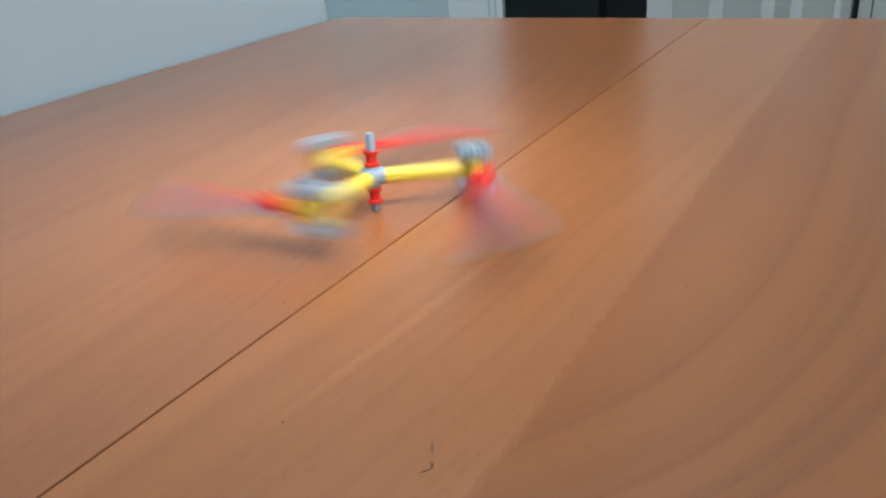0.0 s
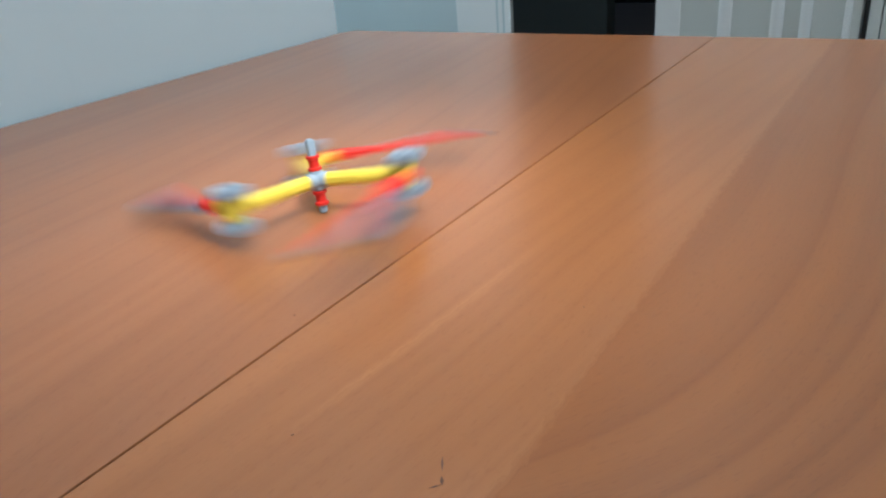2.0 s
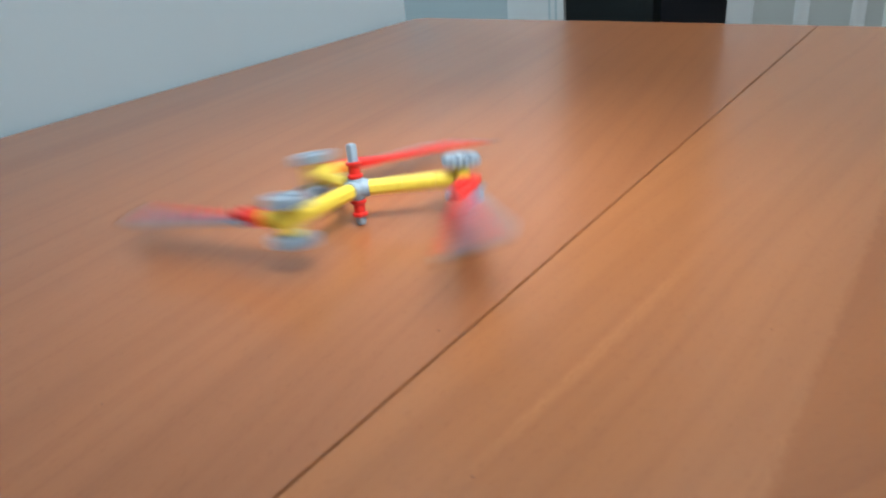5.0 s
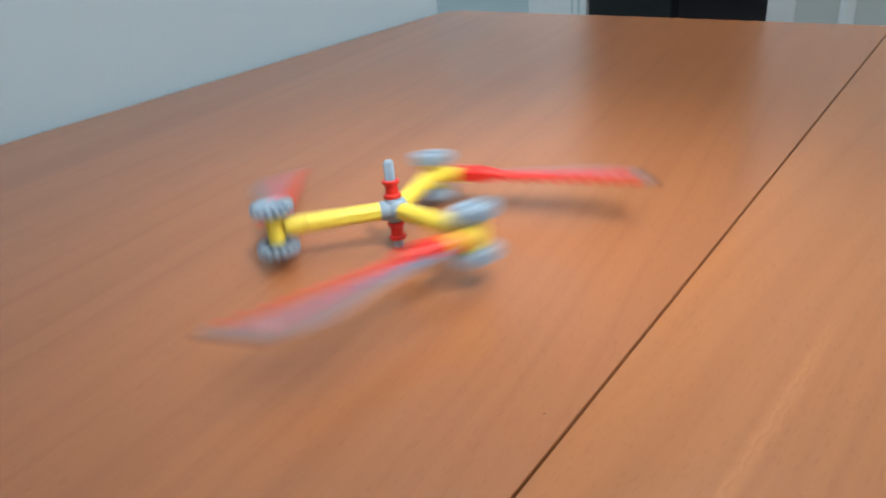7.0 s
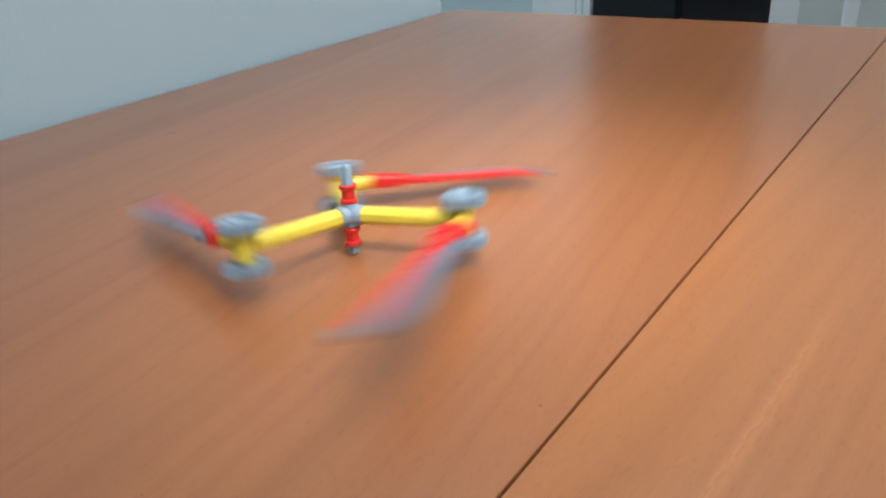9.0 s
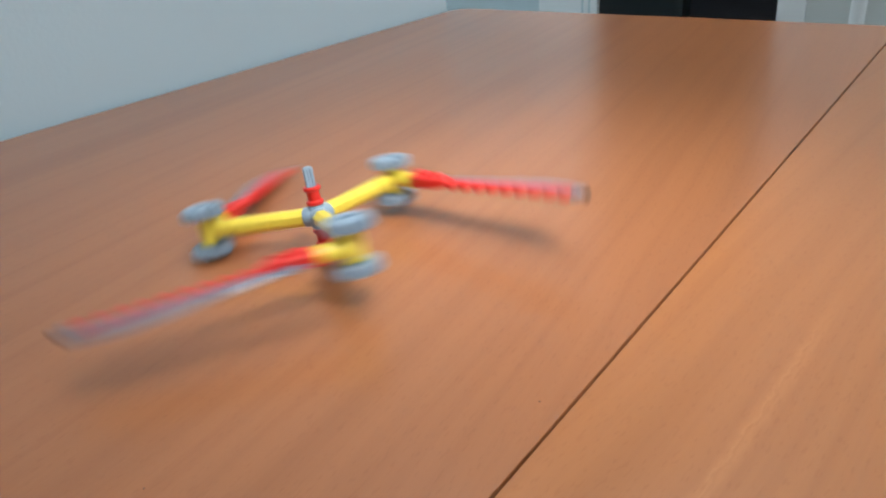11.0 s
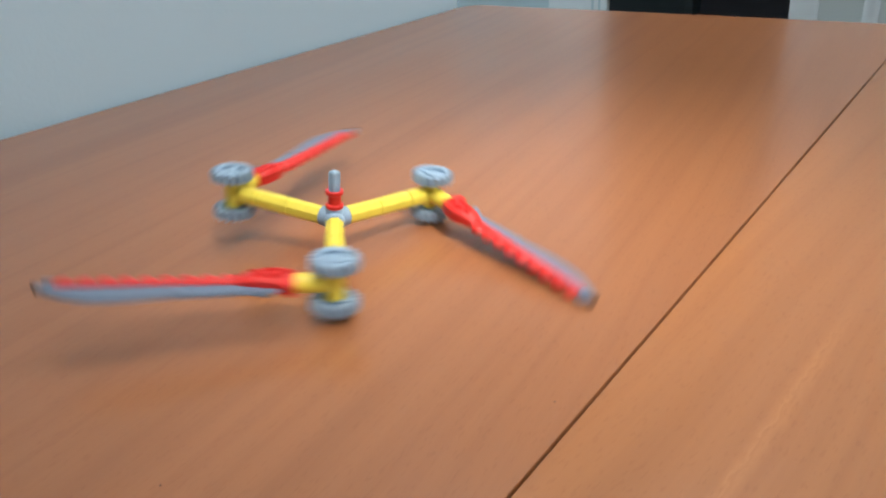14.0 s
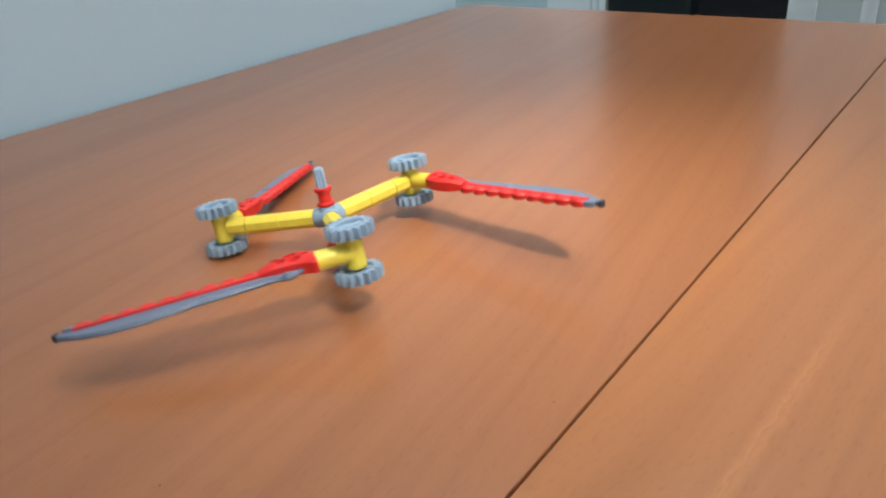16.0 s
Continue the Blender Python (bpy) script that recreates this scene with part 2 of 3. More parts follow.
def add_slab(bm, outline, z0, z1, inset=0.0, m=Matrix()):
    """A flat piece with that outline, from z0 to z1, its rims eased by inset."""
    def shrink(d):
        n = len(outline)
        res = []
        for i in range(n):
            p, q, s = Vector(outline[i - 1]), Vector(outline[i]), Vector(outline[(i + 1) % n])
            e, g = (q - p).normalized(), (s - q).normalized()
            nrm = Vector((-(e.y + g.y), e.x + g.x))
            res.append(q + (nrm.normalized() * d if nrm.length > 1e-6 else Vector((0, 0))))
        return res
    levels = [(inset, z0), (0, z0 + inset), (0, z1 - inset), (inset, z1)] if inset else [(0, z0), (0, z1)]
    rings = [[bm.verts.new(m @ Vector((p[0], p[1], z))) for p in shrink(d)] for d, z in levels]
    n = len(outline)
    for a, b in zip(rings, rings[1:]):
        for i in range(n):
            bm.faces.new((a[i], a[(i + 1) % n], b[(i + 1) % n], b[i]))
    bm.faces.new(rings[0][::-1])
    bm.faces.new(rings[-1])
    return bm


# ---- room ----
def room():
    lo_x, hi_x, lo_y, far = -2.2, 3.0, -2.5, 2.65
    thing("floor", box((lo_x - 0.1, lo_y - 0.1, -0.1), (hi_x + 0.1, 7.0, 0)), FLOOR, "dull brown tiled floor", "floor", "structure")
    thing("ceiling", box((lo_x - 0.1, lo_y - 0.1, 2.5), (hi_x + 0.1, 7.0, 2.6)), CEILING, "white painted ceiling", "ceiling", "structure")
    thing("wall_west", box((-2.2, lo_y, 0), (-0.482, 0.988, 2.5), 0.004), WALL, "cool white painted wall beside the table", "wall", "structure")
    thing("wall_west_far", box((lo_x - 0.1, 0.988, 0), (lo_x, far + 0.1, 2.5)), WALL, "cool white painted wall", "wall", "structure")
    thing("wall_south", box((lo_x, lo_y - 0.1, 0), (hi_x, lo_y, 2.5)), WALL, "cool white painted wall", "wall", "structure")
    bm = box((hi_x, lo_y, 0), (hi_x + 0.1, -0.05, 2.5))
    add_box(bm, (hi_x, 1.45, 0), (hi_x + 0.1, 7.0, 2.5))
    add_box(bm, (hi_x, -0.05, 0), (hi_x + 0.1, 1.45, 0.95))
    add_box(bm, (hi_x, -0.05, 2.25), (hi_x + 0.1, 1.45, 2.5))
    thing("wall_east", bm, WALL, "cool white wall with an added window opening", "wall", "structure")
    # This window is added, as the opening for the west wall's fill light.
    win = empty("window_1", pose(hi_x + 0.05, 0.7, 0.95), "added white framed window, out of view, lighting the west wall", "window", kind="structure")
    bm = bmesh.new()
    for a, b in (((-0.75, 0), (-0.69, 1.3)), ((0.69, 0), (0.75, 1.3)), ((-0.69, 0), (0.69, 0.06)), ((-0.69, 1.24), (0.69, 1.3)), ((-0.03, 0.06), (0.03, 1.24))):
        add_box(bm, (-0.03, a[0], a[1]), (0.03, b[0], b[1]))
    part("window_frame", bm, FRAME, win)
    for y in (-0.36, 0.36):
        pane = part("pane", box((-0.004, y - 0.33, 0.06), (0.004, y + 0.33, 1.24)), GLASS, win)
        pane.visible_shadow = False
    # far wall with the doorway
    thing("wall_north", box((lo_x - 2.4, 2.331, 0), (-1.0, 2.43, 2.5)), WALL_GREY, "grey-blue painted wall beside a doorway", "wall", "structure")
    door = empty("door_1", pose(-1.124, 2.331, 0), "white door frame round a dark doorway", "door frame", kind="structure")
    part("casing", box((0, -0.019, 0), (0.197, -0.001, 2.1), 0.002), FRAME, door)
    # Grey strips on the casing carry the shade of its two grooves.
    for q in (0.146, 0.168):
        part("groove", box((q, -0.0195, 0), (q + 0.007, -0.018, 2.1)), WALL_GREY, door)
    thing("wall_north_upper", box((-1.124, 2.50, 2.0), (hi_x, 2.60, 2.5)), WALL, "white wall above the doorway", "wall", "structure")


room()


MM = 0.001


def dark_room():
    """The unlit room seen through the doorway, its darkness put into the wall colours."""
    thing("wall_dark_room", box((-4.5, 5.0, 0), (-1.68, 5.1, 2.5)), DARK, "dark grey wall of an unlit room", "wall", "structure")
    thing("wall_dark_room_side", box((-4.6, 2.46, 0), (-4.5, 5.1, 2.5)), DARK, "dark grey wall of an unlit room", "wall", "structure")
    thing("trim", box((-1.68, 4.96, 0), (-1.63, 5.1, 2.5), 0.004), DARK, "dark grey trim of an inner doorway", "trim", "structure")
    thing("wall_black_room", box((-4.5, 6.6, 0), (3.0, 6.7, 2.5)), BLACK, "black wall standing in for the darkness far behind the doorway", "wall", "structure")


def folding_door():
    """White door leaf with raised vertical ribs, beyond the table."""
    d = empty("folding_door", pose(-0.249, 1.60, 0), "white vinyl door leaf with raised vertical ribs", "door")
    part("leaf", box((0, 0, 0.004), (0.333, 0.03, 2.1), 0.003), PANEL, d)
    # Ribs take the lighter frame paint to look as if catching light.
    for a, b in ((0.110, 0.133), (0.196, 0.217), (0.242, 0.260), (0.307, 0.318)):
        bm = bmesh.new()
        n = 8
        pts = [((a + b) / 2 - (b - a) / 2 * math.cos(math.pi * i / n), -0.009 * math.sin(math.pi * i / n)) for i in range(n + 1)]
        pts += [(b, 0.004), (a, 0.004)]
        add_slab(bm, pts, 0.02, 2.08)
        part("rib", bm, FRAME, d, smooth=True)
    part("edge_strip", box((0.0, -0.004, 0.02), (0.044, 0.002, 2.08), 0.001), FRAME, d)
    # Thin black upright strip between the leaf and the cabinet.
    seal = thing("door_black_strip", box((0.086, 1.598, 0.0), (0.0925, 1.62, 2.1), 0.001), BLACK_STRIP, "thin black strip between the door leaf and the cabinet", "seal")
    cab = empty("tall_cabinet", pose(0.0935, 1.60, 0), "tall pale grey cabinet standing against the door", "cabinet")
    part("side_panel", box((0, -0.004, 0), (0.018, 0.55, 2.1), 0.002), PANEL, cab)
    part("front_panel", box((0.0195, -0.004, 0.06), (0.60, 0.016, 2.1), 0.002), PANEL, cab)
    part("body", box((0.02, 0.02, 0), (0.60, 0.55, 2.1), 0.002), PANEL, cab)
    thing("wall_north_east", box((0.70, 2.15, 0), (3.0, 2.25, 2.5)), WALL, "cool white painted wall", "wall", "structure")


def corner(cx, cy, r, a0, n=8):
    return [(cx + r * math.cos(radians(a0 + 90 * i / n)), cy + r * math.sin(radians(a0 + 90 * i / n))) for i in range(n + 1)]


def dining_table():
    t = empty("dining_table", pose(0, 0, 0), "extending dining table in orange lacquered beech veneer", "table")
    r, lo, hi, w, e = 0.022, -0.62, 1.006, 0.478, 0.52
    left = corner(-w + r, lo + r, r, 180) + [(-0.0005, lo), (-0.0005, hi)] + corner(-w + r, hi - r, r, 90)
    right = [(0.0005, lo)] + corner(e - r, lo + r, r, 270) + corner(e - r, hi - r, r, 0) + [(0.0005, hi)]
    part("table_leaf", add_slab(bmesh.new(), left, TOP - 0.024, TOP, 0.0003), WOOD_LEFT, t)
    part("table_leaf", add_slab(bmesh.new(), right, TOP - 0.024, TOP, 0.0003), WOOD_RIGHT, t, "flamed veneer leaf with small scratches")
    part("joint_strip", box((-0.012, lo + 0.01, TOP - 0.03), (0.012, hi - 0.01, TOP - 0.0245)), GAP, t)
    bm = bmesh.new()
    for a, b in (((-0.41, -0.55), (-0.388, 0.93)), ((0.428, -0.55), (0.45, 0.93)), ((-0.388, -0.55), (0.428, -0.528)), ((-0.388, 0.908), (0.428, 0.93))):
        add_box(bm, (*a, TOP - 0.11), (*b, TOP - 0.031))
    part("apron", bm, WOOD_LEG, t)
    for x in (-0.44, 0.42):
        for y in (-0.58, 0.90):
            part("leg", box((x, y, 0), (x + 0.06, y + 0.06, TOP - 0.031), 0.004), WOOD_LEG, t)
    # short scratches in the lacquer
    for x0, y0, x1, y1, wd in ((0.0885, 0.3492, 0.0920, 0.3436, 0.00035), (0.0928, 0.3420, 0.0949, 0.3390, 0.0006), (0.0945, 0.3392, 0.0922, 0.3364, 0.0003)):
        dx, dy = x1 - x0, y1 - y0
        k = wd / math.hypot(dx, dy)
        nx, ny = -dy * k, dx * k
        pts = [(x0, y0), ((x0 + x1) / 2 - nx, (y0 + y1) / 2 - ny), (x1, y1), ((x0 + x1) / 2 + nx, (y0 + y1) / 2 + ny)]
        part("scratch", add_slab(bmesh.new(), pts, TOP - 0.001, TOP + 0.00015), MARK, t, "dark scratch in the lacquer")


def crumbs():
    """Tiny dark specks on the table top."""
    rnd = random.Random(5)
    for x, y, r in ((0.042, 0.336, 0.6), (0.092, 0.445, 0.45), (-0.082, 0.303, 0.6), (-0.009, 0.392, 0.6)):
        bm = bmesh.new()
        n = 9
        prof = [(math.cos(2 * math.pi * i / n) * r * MM * rnd.uniform(0.6, 1.1), math.sin(2 * math.pi * i / n) * r * MM * rnd.uniform(0.35, 0.7)) for i in range(n)]
        add_slab(bm, prof, 0, 0.0003, 0.0001)
        ob = thing("crumb", bm, CRUMB, "tiny dark brown crumb on the table top", "crumb", group="crumbs on the table")
        ob.matrix_world = pose(x, y, TOP, 0, 0, rnd.uniform(0, 180))


def ceiling_lamp(x, y, k):
    lamp = empty("ceiling_lamp", pose(x, y, 2.40), "unseen square white ceiling lamp, switched on", "ceiling lamp", "ceiling lamps")
    part("housing", box((-k - 0.02, -k - 0.02, 0.03), (k + 0.02, k + 0.02, 0.10), 0.006), FRAME, lamp)
    part("diffuser", box((-k, -k, 0.0), (k, k, 0.03), 0.006), LAMP_GLOW, lamp)


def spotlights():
    """Open white cylinders added on the unseen ceiling for the spots aimed at the table."""
    for x, y, watts, cone in ADDED_SPOTS:
        s = empty("spotlight", pose(x, y, 2.37), "added unseen spotlight housing, round and white, aimed at the table", "spotlight", "ceiling spotlights")
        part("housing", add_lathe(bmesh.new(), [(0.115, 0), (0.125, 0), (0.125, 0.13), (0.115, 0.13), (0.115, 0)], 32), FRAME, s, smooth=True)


dark_room()
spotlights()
folding_door()
dining_table()
crumbs()
ceiling_lamp(-0.10, 0.85, 0.55)
# Body of the hall lamp, which is added out of view.
ceiling_lamp(-1.60, 1.45, 0.2)


# ---- the spinning toy ----
HUB_Z = 18.1 * MM               # height of the arms over the tip
ARM = 51.2 * MM                 # hub to gear axle


def toy_axle():
    """Cross-shaped rod, rounded at both ends."""
    bm = bmesh.new()
    def cross(k):
        r, s = 2.4 * MM * k, 0.95 * MM * k
        return lambda i: r if i % 8 in (0, 1, 7) else math.hypot(s, s) * 1.35
    prof = [(0, 0.0)] + [(cross(0.55), 0.0), (cross(0.85), 0.5 * MM), (cross(1), 1.4 * MM), (cross(1), 38.6 * MM), (cross(0.85), 39.5 * MM), (cross(0.5), 40 * MM), (0, 40 * MM)]
    return add_lathe(bm, prof, 32)


def toy_bush(z0, z1):
    f, w = 3.75 * MM, 2.75 * MM
    l = z1 - z0
    prof = [(2.45 * MM, z0), (f - 0.3 * MM, z0), (f, z0 + 0.3 * MM), (f, z0 + 1.5 * MM), (f - 0.3 * MM, z0 + 1.8 * MM), (w, z0 + 2.0 * MM),
            (w, z1 - 2.0 * MM), (f - 0.3 * MM, z1 - 1.8 * MM), (f, z1 - 1.5 * MM), (f, z1 - 0.3 * MM), (f - 0.3 * MM, z1), (2.45 * MM, z1), (2.45 * MM, z0)]
    return add_lathe(bmesh.new(), prof, 28)


def toy_hub():
    """Ring round the axle with a socket towards each arm."""
    bm = add_lathe(bmesh.new(), [(2.45 * MM, -5 * MM), (3.4 * MM, -5 * MM), (3.7 * MM, -4.6 * MM), (3.7 * MM, 4.6 * MM), (3.4 * MM, 5 * MM), (2.45 * MM, 5 * MM), (2.45 * MM, -5 * MM)], 28, Matrix.Translation((0, 0, HUB_Z)))
    for k in range(3):
        m = Matrix.Translation((0, 0, HUB_Z)) @ Matrix.Rotation(radians(120 * k), 4, "Z") @ Matrix.Rotation(radians(90), 4, "Y")
        add_lathe(bm, [(0, 2.0 * MM), (4.3 * MM, 2.0 * MM), (4.3 * MM, 5.6 * MM), (4.0 * MM, 6.0 * MM), (0, 6.0 * MM)], 24, m)
    return bm


def toy_arm():
    """Yellow arm: long joiner with a groove, then the cross connector at its end."""
    bm = bmesh.new()
    out = Matrix.Rotation(radians(90), 4, "Y")
    r = 3.95 * MM
    add_lathe(bm, [(0, 6.0 * MM), (r - 0.35 * MM, 6.0 * MM), (r, 6.4 * MM), (r, 21.9 * MM), (r - 0.3 * MM, 21.95 * MM), (r - 0.3 * MM, 22.1 * MM), (r, 22.15 * MM), (r, 37.7 * MM),
                   (r - 0.8 * MM, 37.9 * MM), (r - 0.8 * MM, 38.15 * MM), (r, 38.35 * MM), (r, 47 * MM), (0, 48 * MM)], 8, out @ Matrix.Rotation(radians(22.5), 4, "Z"))
    return bm


def toy_connector():
    """Upright sleeve on the gear axle with a stub towards the blade."""
    r = 3.7 * MM
    bm = add_lathe(bmesh.new(), [(0, -6.2 * MM), (r - 0.3 * MM, -6.2 * MM), (r, -5.9 * MM), (r, 5.9 * MM), (r - 0.3 * MM, 6.2 * MM), (0, 6.2 * MM)], 28)
    side = Matrix.Rotation(radians(90), 4, "X")
    add_lathe(bm, [(0, 0), (r, 0), (r, 15.3 * MM), (r - 0.4 * MM, 15.7 * MM), (0, 15.7 * MM)], 24, side)
    return bm


def toy_gear():
    """Sixteen teeth on a ring, open on both sides of a bar that carries the hub."""
    def tooth(k):
        shape = (6.7, 6.7, 7.6, 9.2, 9.2, 7.6)
        return lambda i: (shape[i % 6] - (k if i % 6 in (3, 4) else 0)) * MM
    ring = [(5.5 * MM, -1.7 * MM), (5.9 * MM, -2.2 * MM), (tooth(0.5), -2.2 * MM), (tooth(0), -1.7 * MM), (tooth(0), 1.7 * MM), (tooth(0.5), 2.2 * MM), (5.9 * MM, 2.2 * MM), (5.5 * MM, 1.7 * MM), (5.5 * MM, -1.7 * MM)]
    bm = add_lathe(bmesh.new(), ring, 96)
    add_lathe(bm, [(r * MM, z * MM) for r, z in ((0, 1.3), (1.9, 1.3), (2.2, 1.0), (2.2, -1.0), (1.9, -1.3), (0, -1.3))], 24)
    for y in (-1, 1):
        add_box(bm, (-1.2 * MM, min(y * 1.8, y * 5.8) * MM, -1.2 * MM), (1.2 * MM, max(y * 1.8, y * 5.8) * MM, 1.2 * MM), 0.3 * MM)
    add_lathe(bm, [(r * MM, z * MM) for r, z in ((0, -0.3), (5.7, -0.3), (5.7, 0.3), (0, 0.3))], 24)
    return bm


def smooth_curve(points, n):
    """A smooth line through the points, n steps between two."""
    res = []
    for i in range(len(points) - 1):
        p0, p1, p2, p3 = (Vector(points[max(0, min(len(points) - 1, i + k))]) for k in (-1, 0, 1, 2))
        for j in range(n):
            u = j / n
            res.append(tuple(0.5 * ((2 * p1) + (p2 - p0) * u + (2 * p0 - 5 * p1 + 4 * p2 - p3) * u * u + (3 * p1 - p0 - 3 * p2 + p3) * u ** 3)))
    return res + [tuple(points[-1])]


def along(u, v):
    """Blade space to arm space: u away from the gear axle, v outwards, in millimetres; the blade toes in a little."""
    return (ARM + (v - 0.025 * (u - 14)) * MM, -u * MM)


def relief(us, inner, outer, steps, top, bottom):
    """One moulded piece between two edges: a closed grid along u, its upper and lower face shaped by functions of u and the share across."""
    bm = bmesh.new()
    sheets = []
    for height in (top, bottom):
        sheet = []
        for u in us:
            a, b = inner(u), outer(u)
            sheet.append([bm.verts.new((*along(u, a + (b - a) * k / steps), height(u, k / steps) * MM)) for k in range(steps + 1)])
        sheets.append(sheet)
    hi, lo = sheets
    for i in range(len(us) - 1):
        for k in range(steps):
            bm.faces.new((hi[i][k], hi[i + 1][k], hi[i + 1][k + 1], hi[i][k + 1]))
            bm.faces.new((lo[i][k], lo[i][k + 1], lo[i + 1][k + 1], lo[i + 1][k]))
        for k in (0, steps):
            bm.faces.new((hi[i][k], hi[i + 1][k], lo[i + 1][k], lo[i][k]))
    for i in (0, len(us) - 1):
        for k in range(steps):
            bm.faces.new((hi[i][k], hi[i][k + 1], lo[i][k + 1], lo[i][k]))
    return bm


def line(points):
    """v as a smooth function of u."""
    pts = smooth_curve(points, 6)
    return lambda u: float(np.interp(u, [p[0] for p in pts], [p[1] for p in pts]))


def mound(u, v, cu, cv, l, w):
    """A rounded spot: 1 at its middle, 0 from its rim on."""
    d = ((u - cu) / l) ** 2 + ((v - cv) / w) ** 2
    return max(0.0, 1 - d) ** 0.5


PITCH = 7.05                    # between two scallops of the spine


def toy_spine():
    """Red strip along the back of the blade: a straight ridge with nine rounded scallops on its inner side."""
    def scallop(u):
        return abs(math.sin(math.pi * (u - 34.5) / PITCH)) ** 0.55 if u > 34.5 else 0.0
    def inner(u):
        return -3.5 + 0.016 * (u - 34) - 2.3 * scallop(u)
    outer = line([(30, 1.6), (45, 1.0), (60, 0.7), (80, 0.4), (98.4, -0.2)])
    def top(u, k):
        if k < 0.55:
            return 0.3 + 1.35 * scallop(u) * math.sin(math.pi * (0.08 + 0.84 * k / 0.55)) ** 0.7
        return 1.0 + 0.55 * math.sin(math.pi * (k - 0.5) / 0.55) ** 0.6
    def bottom(u, k):
        return -1.0 - 0.9 * scallop(u) * math.sin(math.pi * (0.1 + 0.8 * k)) ** 0.7
    return relief([30 + 68 * i / 140 for i in range(141)], inner, outer, 12, top, bottom)


def toy_guard():
    """Red hilt: thick and rounded, with hollows between raised curls."""
    inner = line([(14.2, -4.6), (19, -6.0), (25, -6.4), (30, -5.4), (35, -3.6)])
    outer = line([(14.2, 7.6), (15.6, 7.4), (18, 5.6), (21, 4.4), (25, 3.7), (30, 2.9), (35, 1.5)])
    pits = ((17.4, -1.6, 1.6, 1.8), (21.4, 1.1, 2.2, 1.5), (23.0, -3.0, 2.4, 1.6), (26.6, 0.3, 1.8, 1.3), (28.6, -2.6, 1.7, 1.2))
    def shaped(u, k):
        a, b = inner(u), outer(u)
        v = a + (b - a) * k
        z = 4.1 * (0.45 + 0.55 * (math.sin(math.pi * min(1, max(0, k * 0.96 + 0.02)))) ** 0.42)
        z *= 1 - 0.5 * max(0.0, (u - 28) / 7) ** 1.5
        return z - sum(3.0 * mound(u, v, *p) ** 0.6 for p in pits) + 0.5 * mound(u, v, 20.4, -4.4, 4, 1.2)
    return relief([14.2 + 20.8 * i / 60 for i in range(61)], inner, outer, 30, shaped, lambda u, k: -0.6 * shaped(u, k))


def toy_blade():
    """Blue-grey cutting side with a lug, a belly and a thick rim, running out to the tip."""
    outer = line([(15, 4.6), (19, 5.0), (21.5, 5.6), (23.5, 7.8), (26, 8.2), (28.5, 6.6), (34, 6.3), (42, 6.8), (50, 7.3), (57, 7.3), (62, 8.0), (74, 9.2), (85, 8.8), (94, 6.0), (100.5, 2.4), (104.2, 0.3)])
    inner = line([(15, -1.5), (40, -0.8), (70, -0.6), (98, -1.0), (104.2, -1.6)])
    def top(u, k):
        v = inner(u) + (outer(u) - inner(u)) * k
        ease = 1.1 * max(0.0, (k - 0.9) / 0.1)
        return 0.55 - ease + 0.7 * mound(u, v, 55, 4.6, 1.6, 2.6) + 1.2 * mound(u, v, 25, 6.9, 2.6, 1.7) + 0.5 * mound(u, v, 18.5, 4.6, 2.6, 1.0)
    def bottom(u, k):
        return -1.35 + 0.8 * max(0.0, (k - 0.9) / 0.1)
    return relief([15 + 89.2 * i / 120 for i in range(121)], inner, outer, 20, top, bottom)


def toy_tip():
    """Dark worn end of the blade."""
    pts = [along(*p) for p in ((102.9, -2.0), (104.3, -2.0), (104.9, -0.6), (104.4, 0.6), (103.2, 0.9))]
    return add_slab(bmesh.new(), pts, -1.55 * MM, 1.1 * MM, 0.35 * MM)


def toy_prong():
    """Short grey stub in which the red strip ends."""
    pts = [along(*p) for p in ((97.6, -4.0), (100.6, -3.9), (101.6, -3.2), (101.6, -2.2), (97.6, -1.4))]
    return add_slab(bmesh.new(), pts, -1.2 * MM, 1.2 * MM, 0.35 * MM)


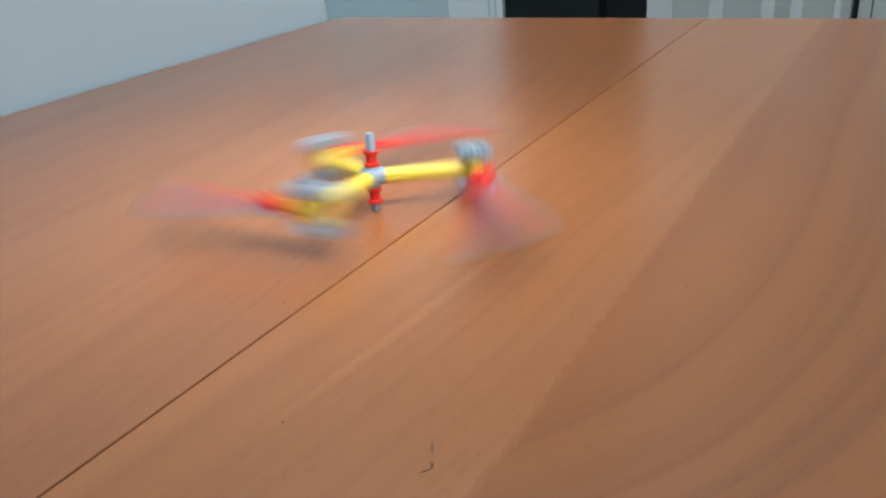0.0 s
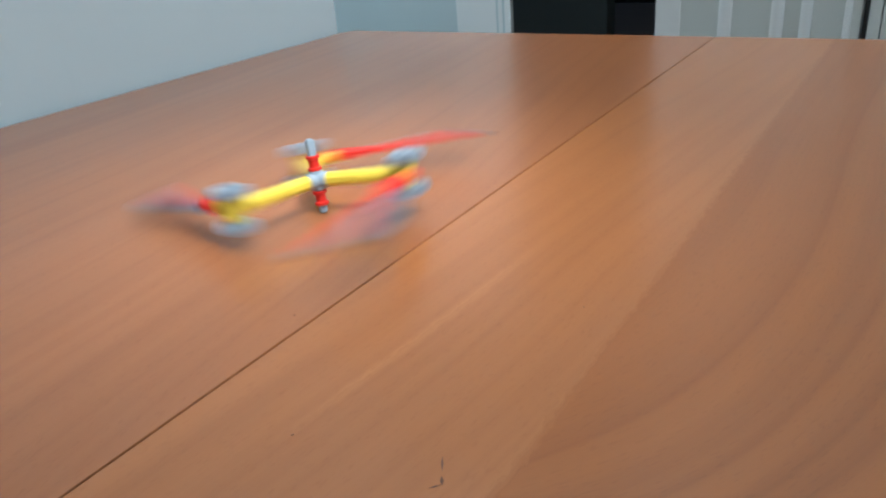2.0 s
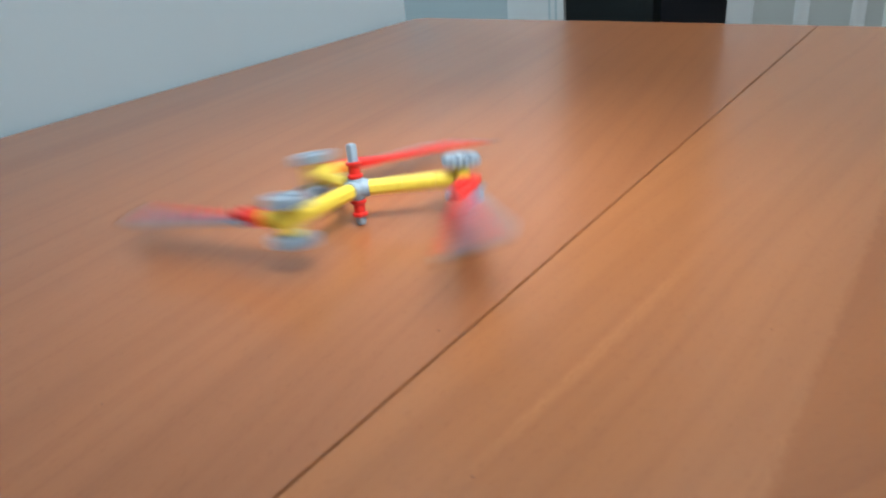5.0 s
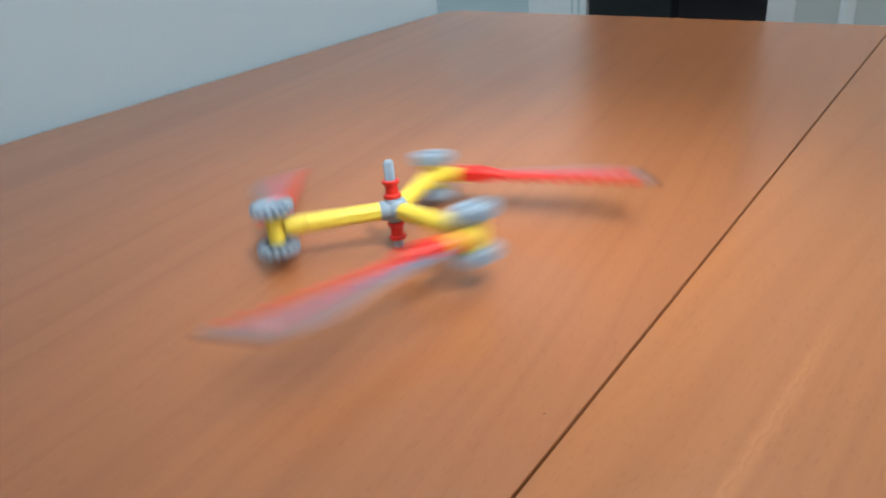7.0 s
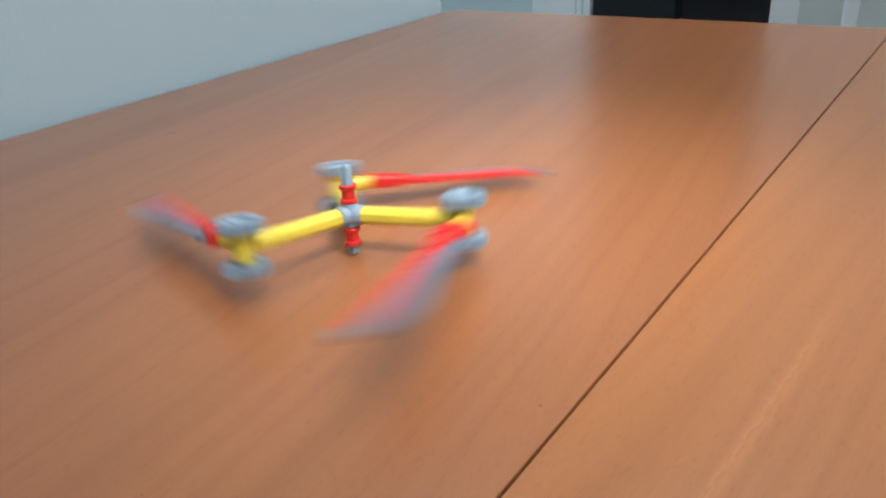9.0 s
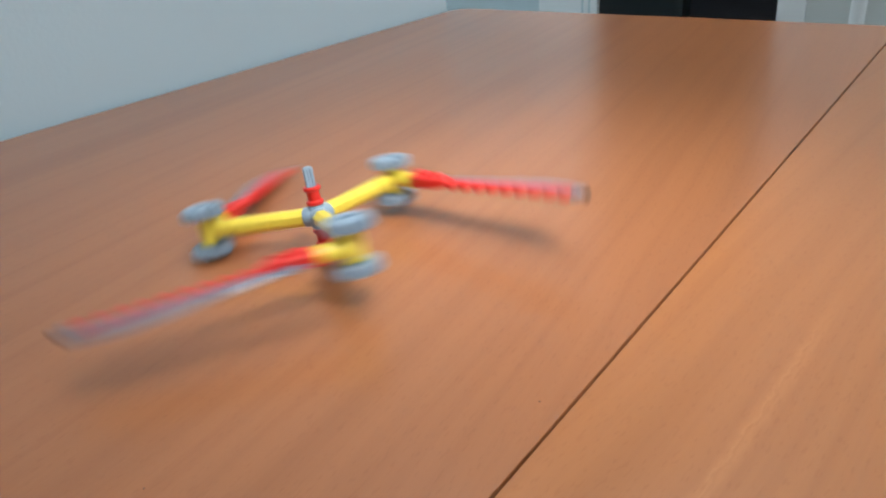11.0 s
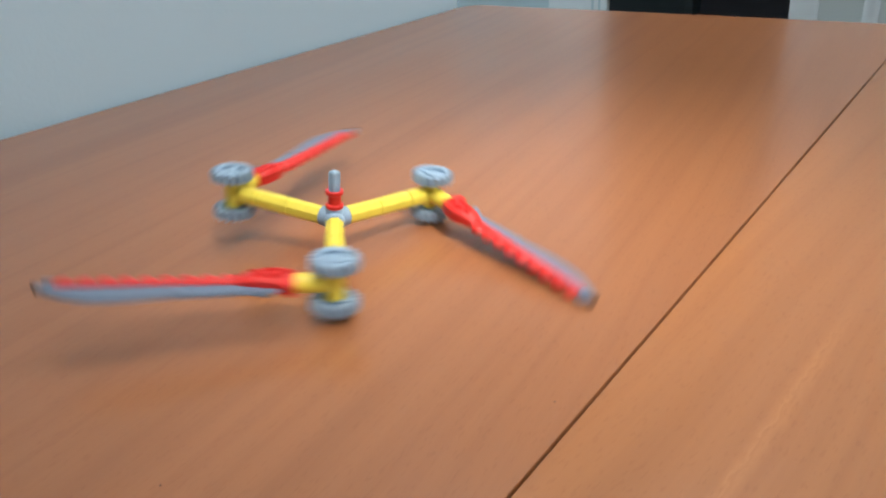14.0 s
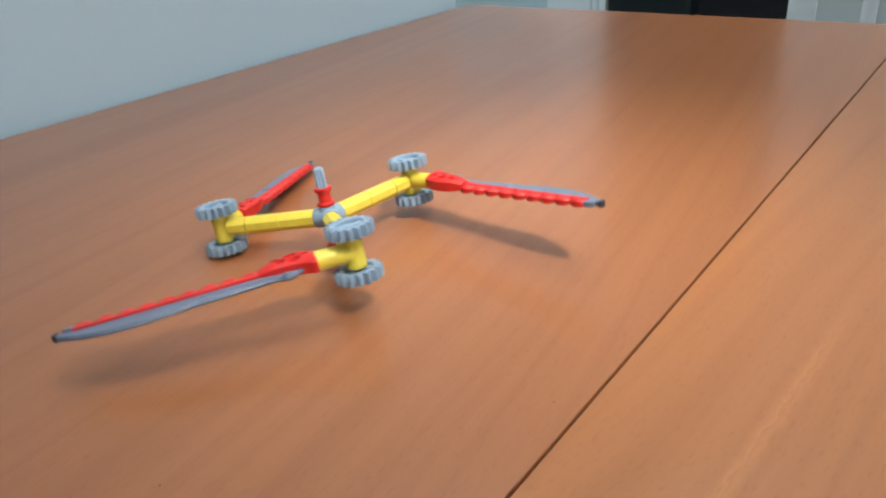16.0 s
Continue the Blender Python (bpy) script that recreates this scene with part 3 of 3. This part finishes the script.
def spinning_toy():
    toy = empty("spinning_toy", pose(0, 0, TOP), "three-armed spinning toy of yellow, red and grey plastic", "toy")
    part("axle", toy_axle(), GREY, toy, "grey plastic axle", True)
    part("bush", toy_bush(23.4 * MM, 31.4 * MM), RED, toy, "red plastic bush", True)
    part("bush", toy_bush(4.6 * MM, 12.6 * MM), RED, toy, "red plastic bush", True)
    part("hub", toy_hub(), GREY, toy, "grey three-way hub", True)
    shapes = [("arm", finish("arm", toy_arm(), YELLOW, True), 0, 0), ("connector", finish("connector", toy_connector(), YELLOW, True), ARM, 0),
              ("gear", finish("gear", toy_gear(), GREY, True), ARM, 8.7 * MM), ("gear", None, ARM, -8.7 * MM),
              ("blade", finish("blade", toy_blade(), STEEL, True), 0, 0), ("tip", finish("tip", toy_tip(), TIPPED, True), 0, 0), ("prong", finish("prong", toy_prong(), STEEL, True), 0, 0), ("spine", finish("spine", toy_spine(), RED, True), 0, 0), ("guard", finish("guard", toy_guard(), RED, True), 0, 0)]
    for k in range(3):
        turn = Matrix.Rotation(radians(120 * k), 4, "Z")
        gear = None
        for name, me, x, z in shapes:
            if me is None:
                me = gear
            if name == "gear":
                gear = me
            ob = new(name, me)
            if name in ("spine", "guard", "tip", "prong"):
                ob.parent = blade       # they sit on the blade
                continue
            if name == "blade":
                blade = tagged(ob, "blue-grey toy blade with red scalloped back")
            ob.parent = toy
            if name == "blade":     # two of the blades sag a little
                x, z = 0, 0
                ob.matrix_basis = turn @ Matrix.Translation((0, -14 * MM, HUB_Z)) @ Matrix.Rotation(radians((1.7, 0.0, 1.7)[k]), 4, "X") @ Matrix.Translation((0, 14 * MM, 0))
                continue
            ob.matrix_basis = turn @ Matrix.Translation((x, 0, HUB_Z + z)) @ Matrix.Rotation(radians(11 * k if name == "gear" else 0), 4, "Z")
    return toy


TOY = spinning_toy()

# turn about the axle in degrees, clockwise from above
SPIN = [(0, 38.8), (0.5, -447.7), (1, -918.8), (1.5, -1357.8), (2, -1781.1), (2.5, -2177.9), (3, -2558.6), (3.5, -2924.7), (4, -3273.0), (6.5, -4788.7), (7, -5052.9), (7.5, -5301.2), (8, -5536.3), (8.5, -5761.5), (9, -5981.0), (11.5, -6917.7), (12, -7078.6), (12.5, -7230.0), (13, -7371.4), (13.5, -7498.6), (14, -7605.2), (14.5, -7696.4), (15, -7765.7), (15.5, -7812.9), (16, -7833.3)]
# place of the tip on the table
TIP = [(0, -0.0294, 0.4815), (0.5, -0.0413, 0.4864), (1, -0.0523, 0.4896), (1.5, -0.0636, 0.4886), (2, -0.0709, 0.4816), (2.5, -0.0774, 0.4738), (3, -0.0813, 0.4656), (3.5, -0.0883, 0.4597), (4, -0.0922, 0.4549), (6.5, -0.1110, 0.4586), (7, -0.1177, 0.4582), (7.5, -0.1223, 0.4539), (8, -0.1222, 0.4466), (8.5, -0.1236, 0.4412), (9, -0.1289, 0.4403), (11.5, -0.1373, 0.4298), (12, -0.1348, 0.4285), (12.5, -0.1387, 0.4287), (13, -0.1381, 0.4304), (13.5, -0.1381, 0.4302), (14, -0.1384, 0.4278), (14.5, -0.1381, 0.4293), (15, -0.1369, 0.4292), (15.5, -0.1372, 0.4295), (16, -0.1364, 0.4286)]
# lean of the axle about x and y in degrees
TILT = [(0, -4.3, 0.1), (0.5, -5.4, 0.0), (1, -2.6, -3.9), (1.5, -4.7, -3.3), (2, -2.4, -5.9), (2.5, -3.1, -7.2), (3, -2.4, -8.4), (3.5, -3.5, -4.4), (4, -3.8, -7.0), (6.5, -6.3, -1.8), (7, -3.0, -4.2), (7.5, -1.2, -4.2), (8, 0.7, -5.7), (8.5, -6.7, 0.3), (9, -5.7, -3.4), (11.5, -0.6, 6.4), (12, -2.8, -7.2), (12.5, -5.1, 5.6), (13, 8.9, -1.6), (13.5, -4.9, -6.3), (14, -2.9, 7.7), (14.5, 8.8, 3.4), (15, 7.0, -6.2), (15.5, 2.2, -8.7), (16, -1.3, -8.5)]
LEAN, PHASE = 8.0, 162.6        # the late wobble, which turns with the toy
MOST = (6.6, 8.5)               # beyond this the lowest blade would touch the table: early, late


def through_rows(rows, t, col):
    """Smooth value of a column at t."""
    n = len(rows)
    i = max(0, min(n - 2, sum(1 for r in rows if r[0] <= t) - 1))
    def slope(k):
        a, b = rows[max(0, k - 1)], rows[min(n - 1, k + 1)]
        if 0 < k < n - 1:
            c = rows[k]
            h0, h1 = c[0] - a[0], b[0] - c[0]
            return ((c[col] - a[col]) / h0 * h1 + (b[col] - c[col]) / h1 * h0) / (h0 + h1)
        return (b[col] - a[col]) / (b[0] - a[0])
    a, b = rows[i], rows[i + 1]
    h = b[0] - a[0]
    u = (t - a[0]) / h
    return ((2 * u ** 3 - 3 * u * u + 1) * a[col] + (u ** 3 - 2 * u * u + u) * h * slope(i) + (3 * u * u - 2 * u ** 3) * b[col] + (u ** 3 - u * u) * h * slope(i + 1))


def wobble(t):
    k = max(0.0, min(1.0, (t - 9.2) / 1.9))
    k = LEAN * k * k * (3 - 2 * k)
    a = radians(through_rows(SPIN, t, 1) + PHASE)
    return k * math.cos(a), k * math.sin(a)


def motions():
    slow = [(t, a - wobble(t)[0], b - wobble(t)[1]) for t, a, b in TILT]
    rows = []
    for f in range(16 * FPS + 1):
        t = f / FPS
        wx, wy = wobble(t)
        ax, ay = radians(wx + through_rows(slow, t, 1)), radians(wy + through_rows(slow, t, 2))
        late = min(max((t - 9.2) / 1.9, 0.0), 1.0)
        most = radians(MOST[0] + (MOST[1] - MOST[0]) * late)
        lean = Matrix.Rotation(min(math.hypot(ax, ay), most), 4, Vector((ax, ay, 1e-9)).normalized())
        spot = Matrix.Translation((through_rows(TIP, t, 1), through_rows(TIP, t, 2), TOP + 0.0003))
        rows.append((t, spot @ lean @ Matrix.Rotation(radians(through_rows(SPIN, t, 1)), 4, "Z")))
    walk(TOY, rows)


motions()
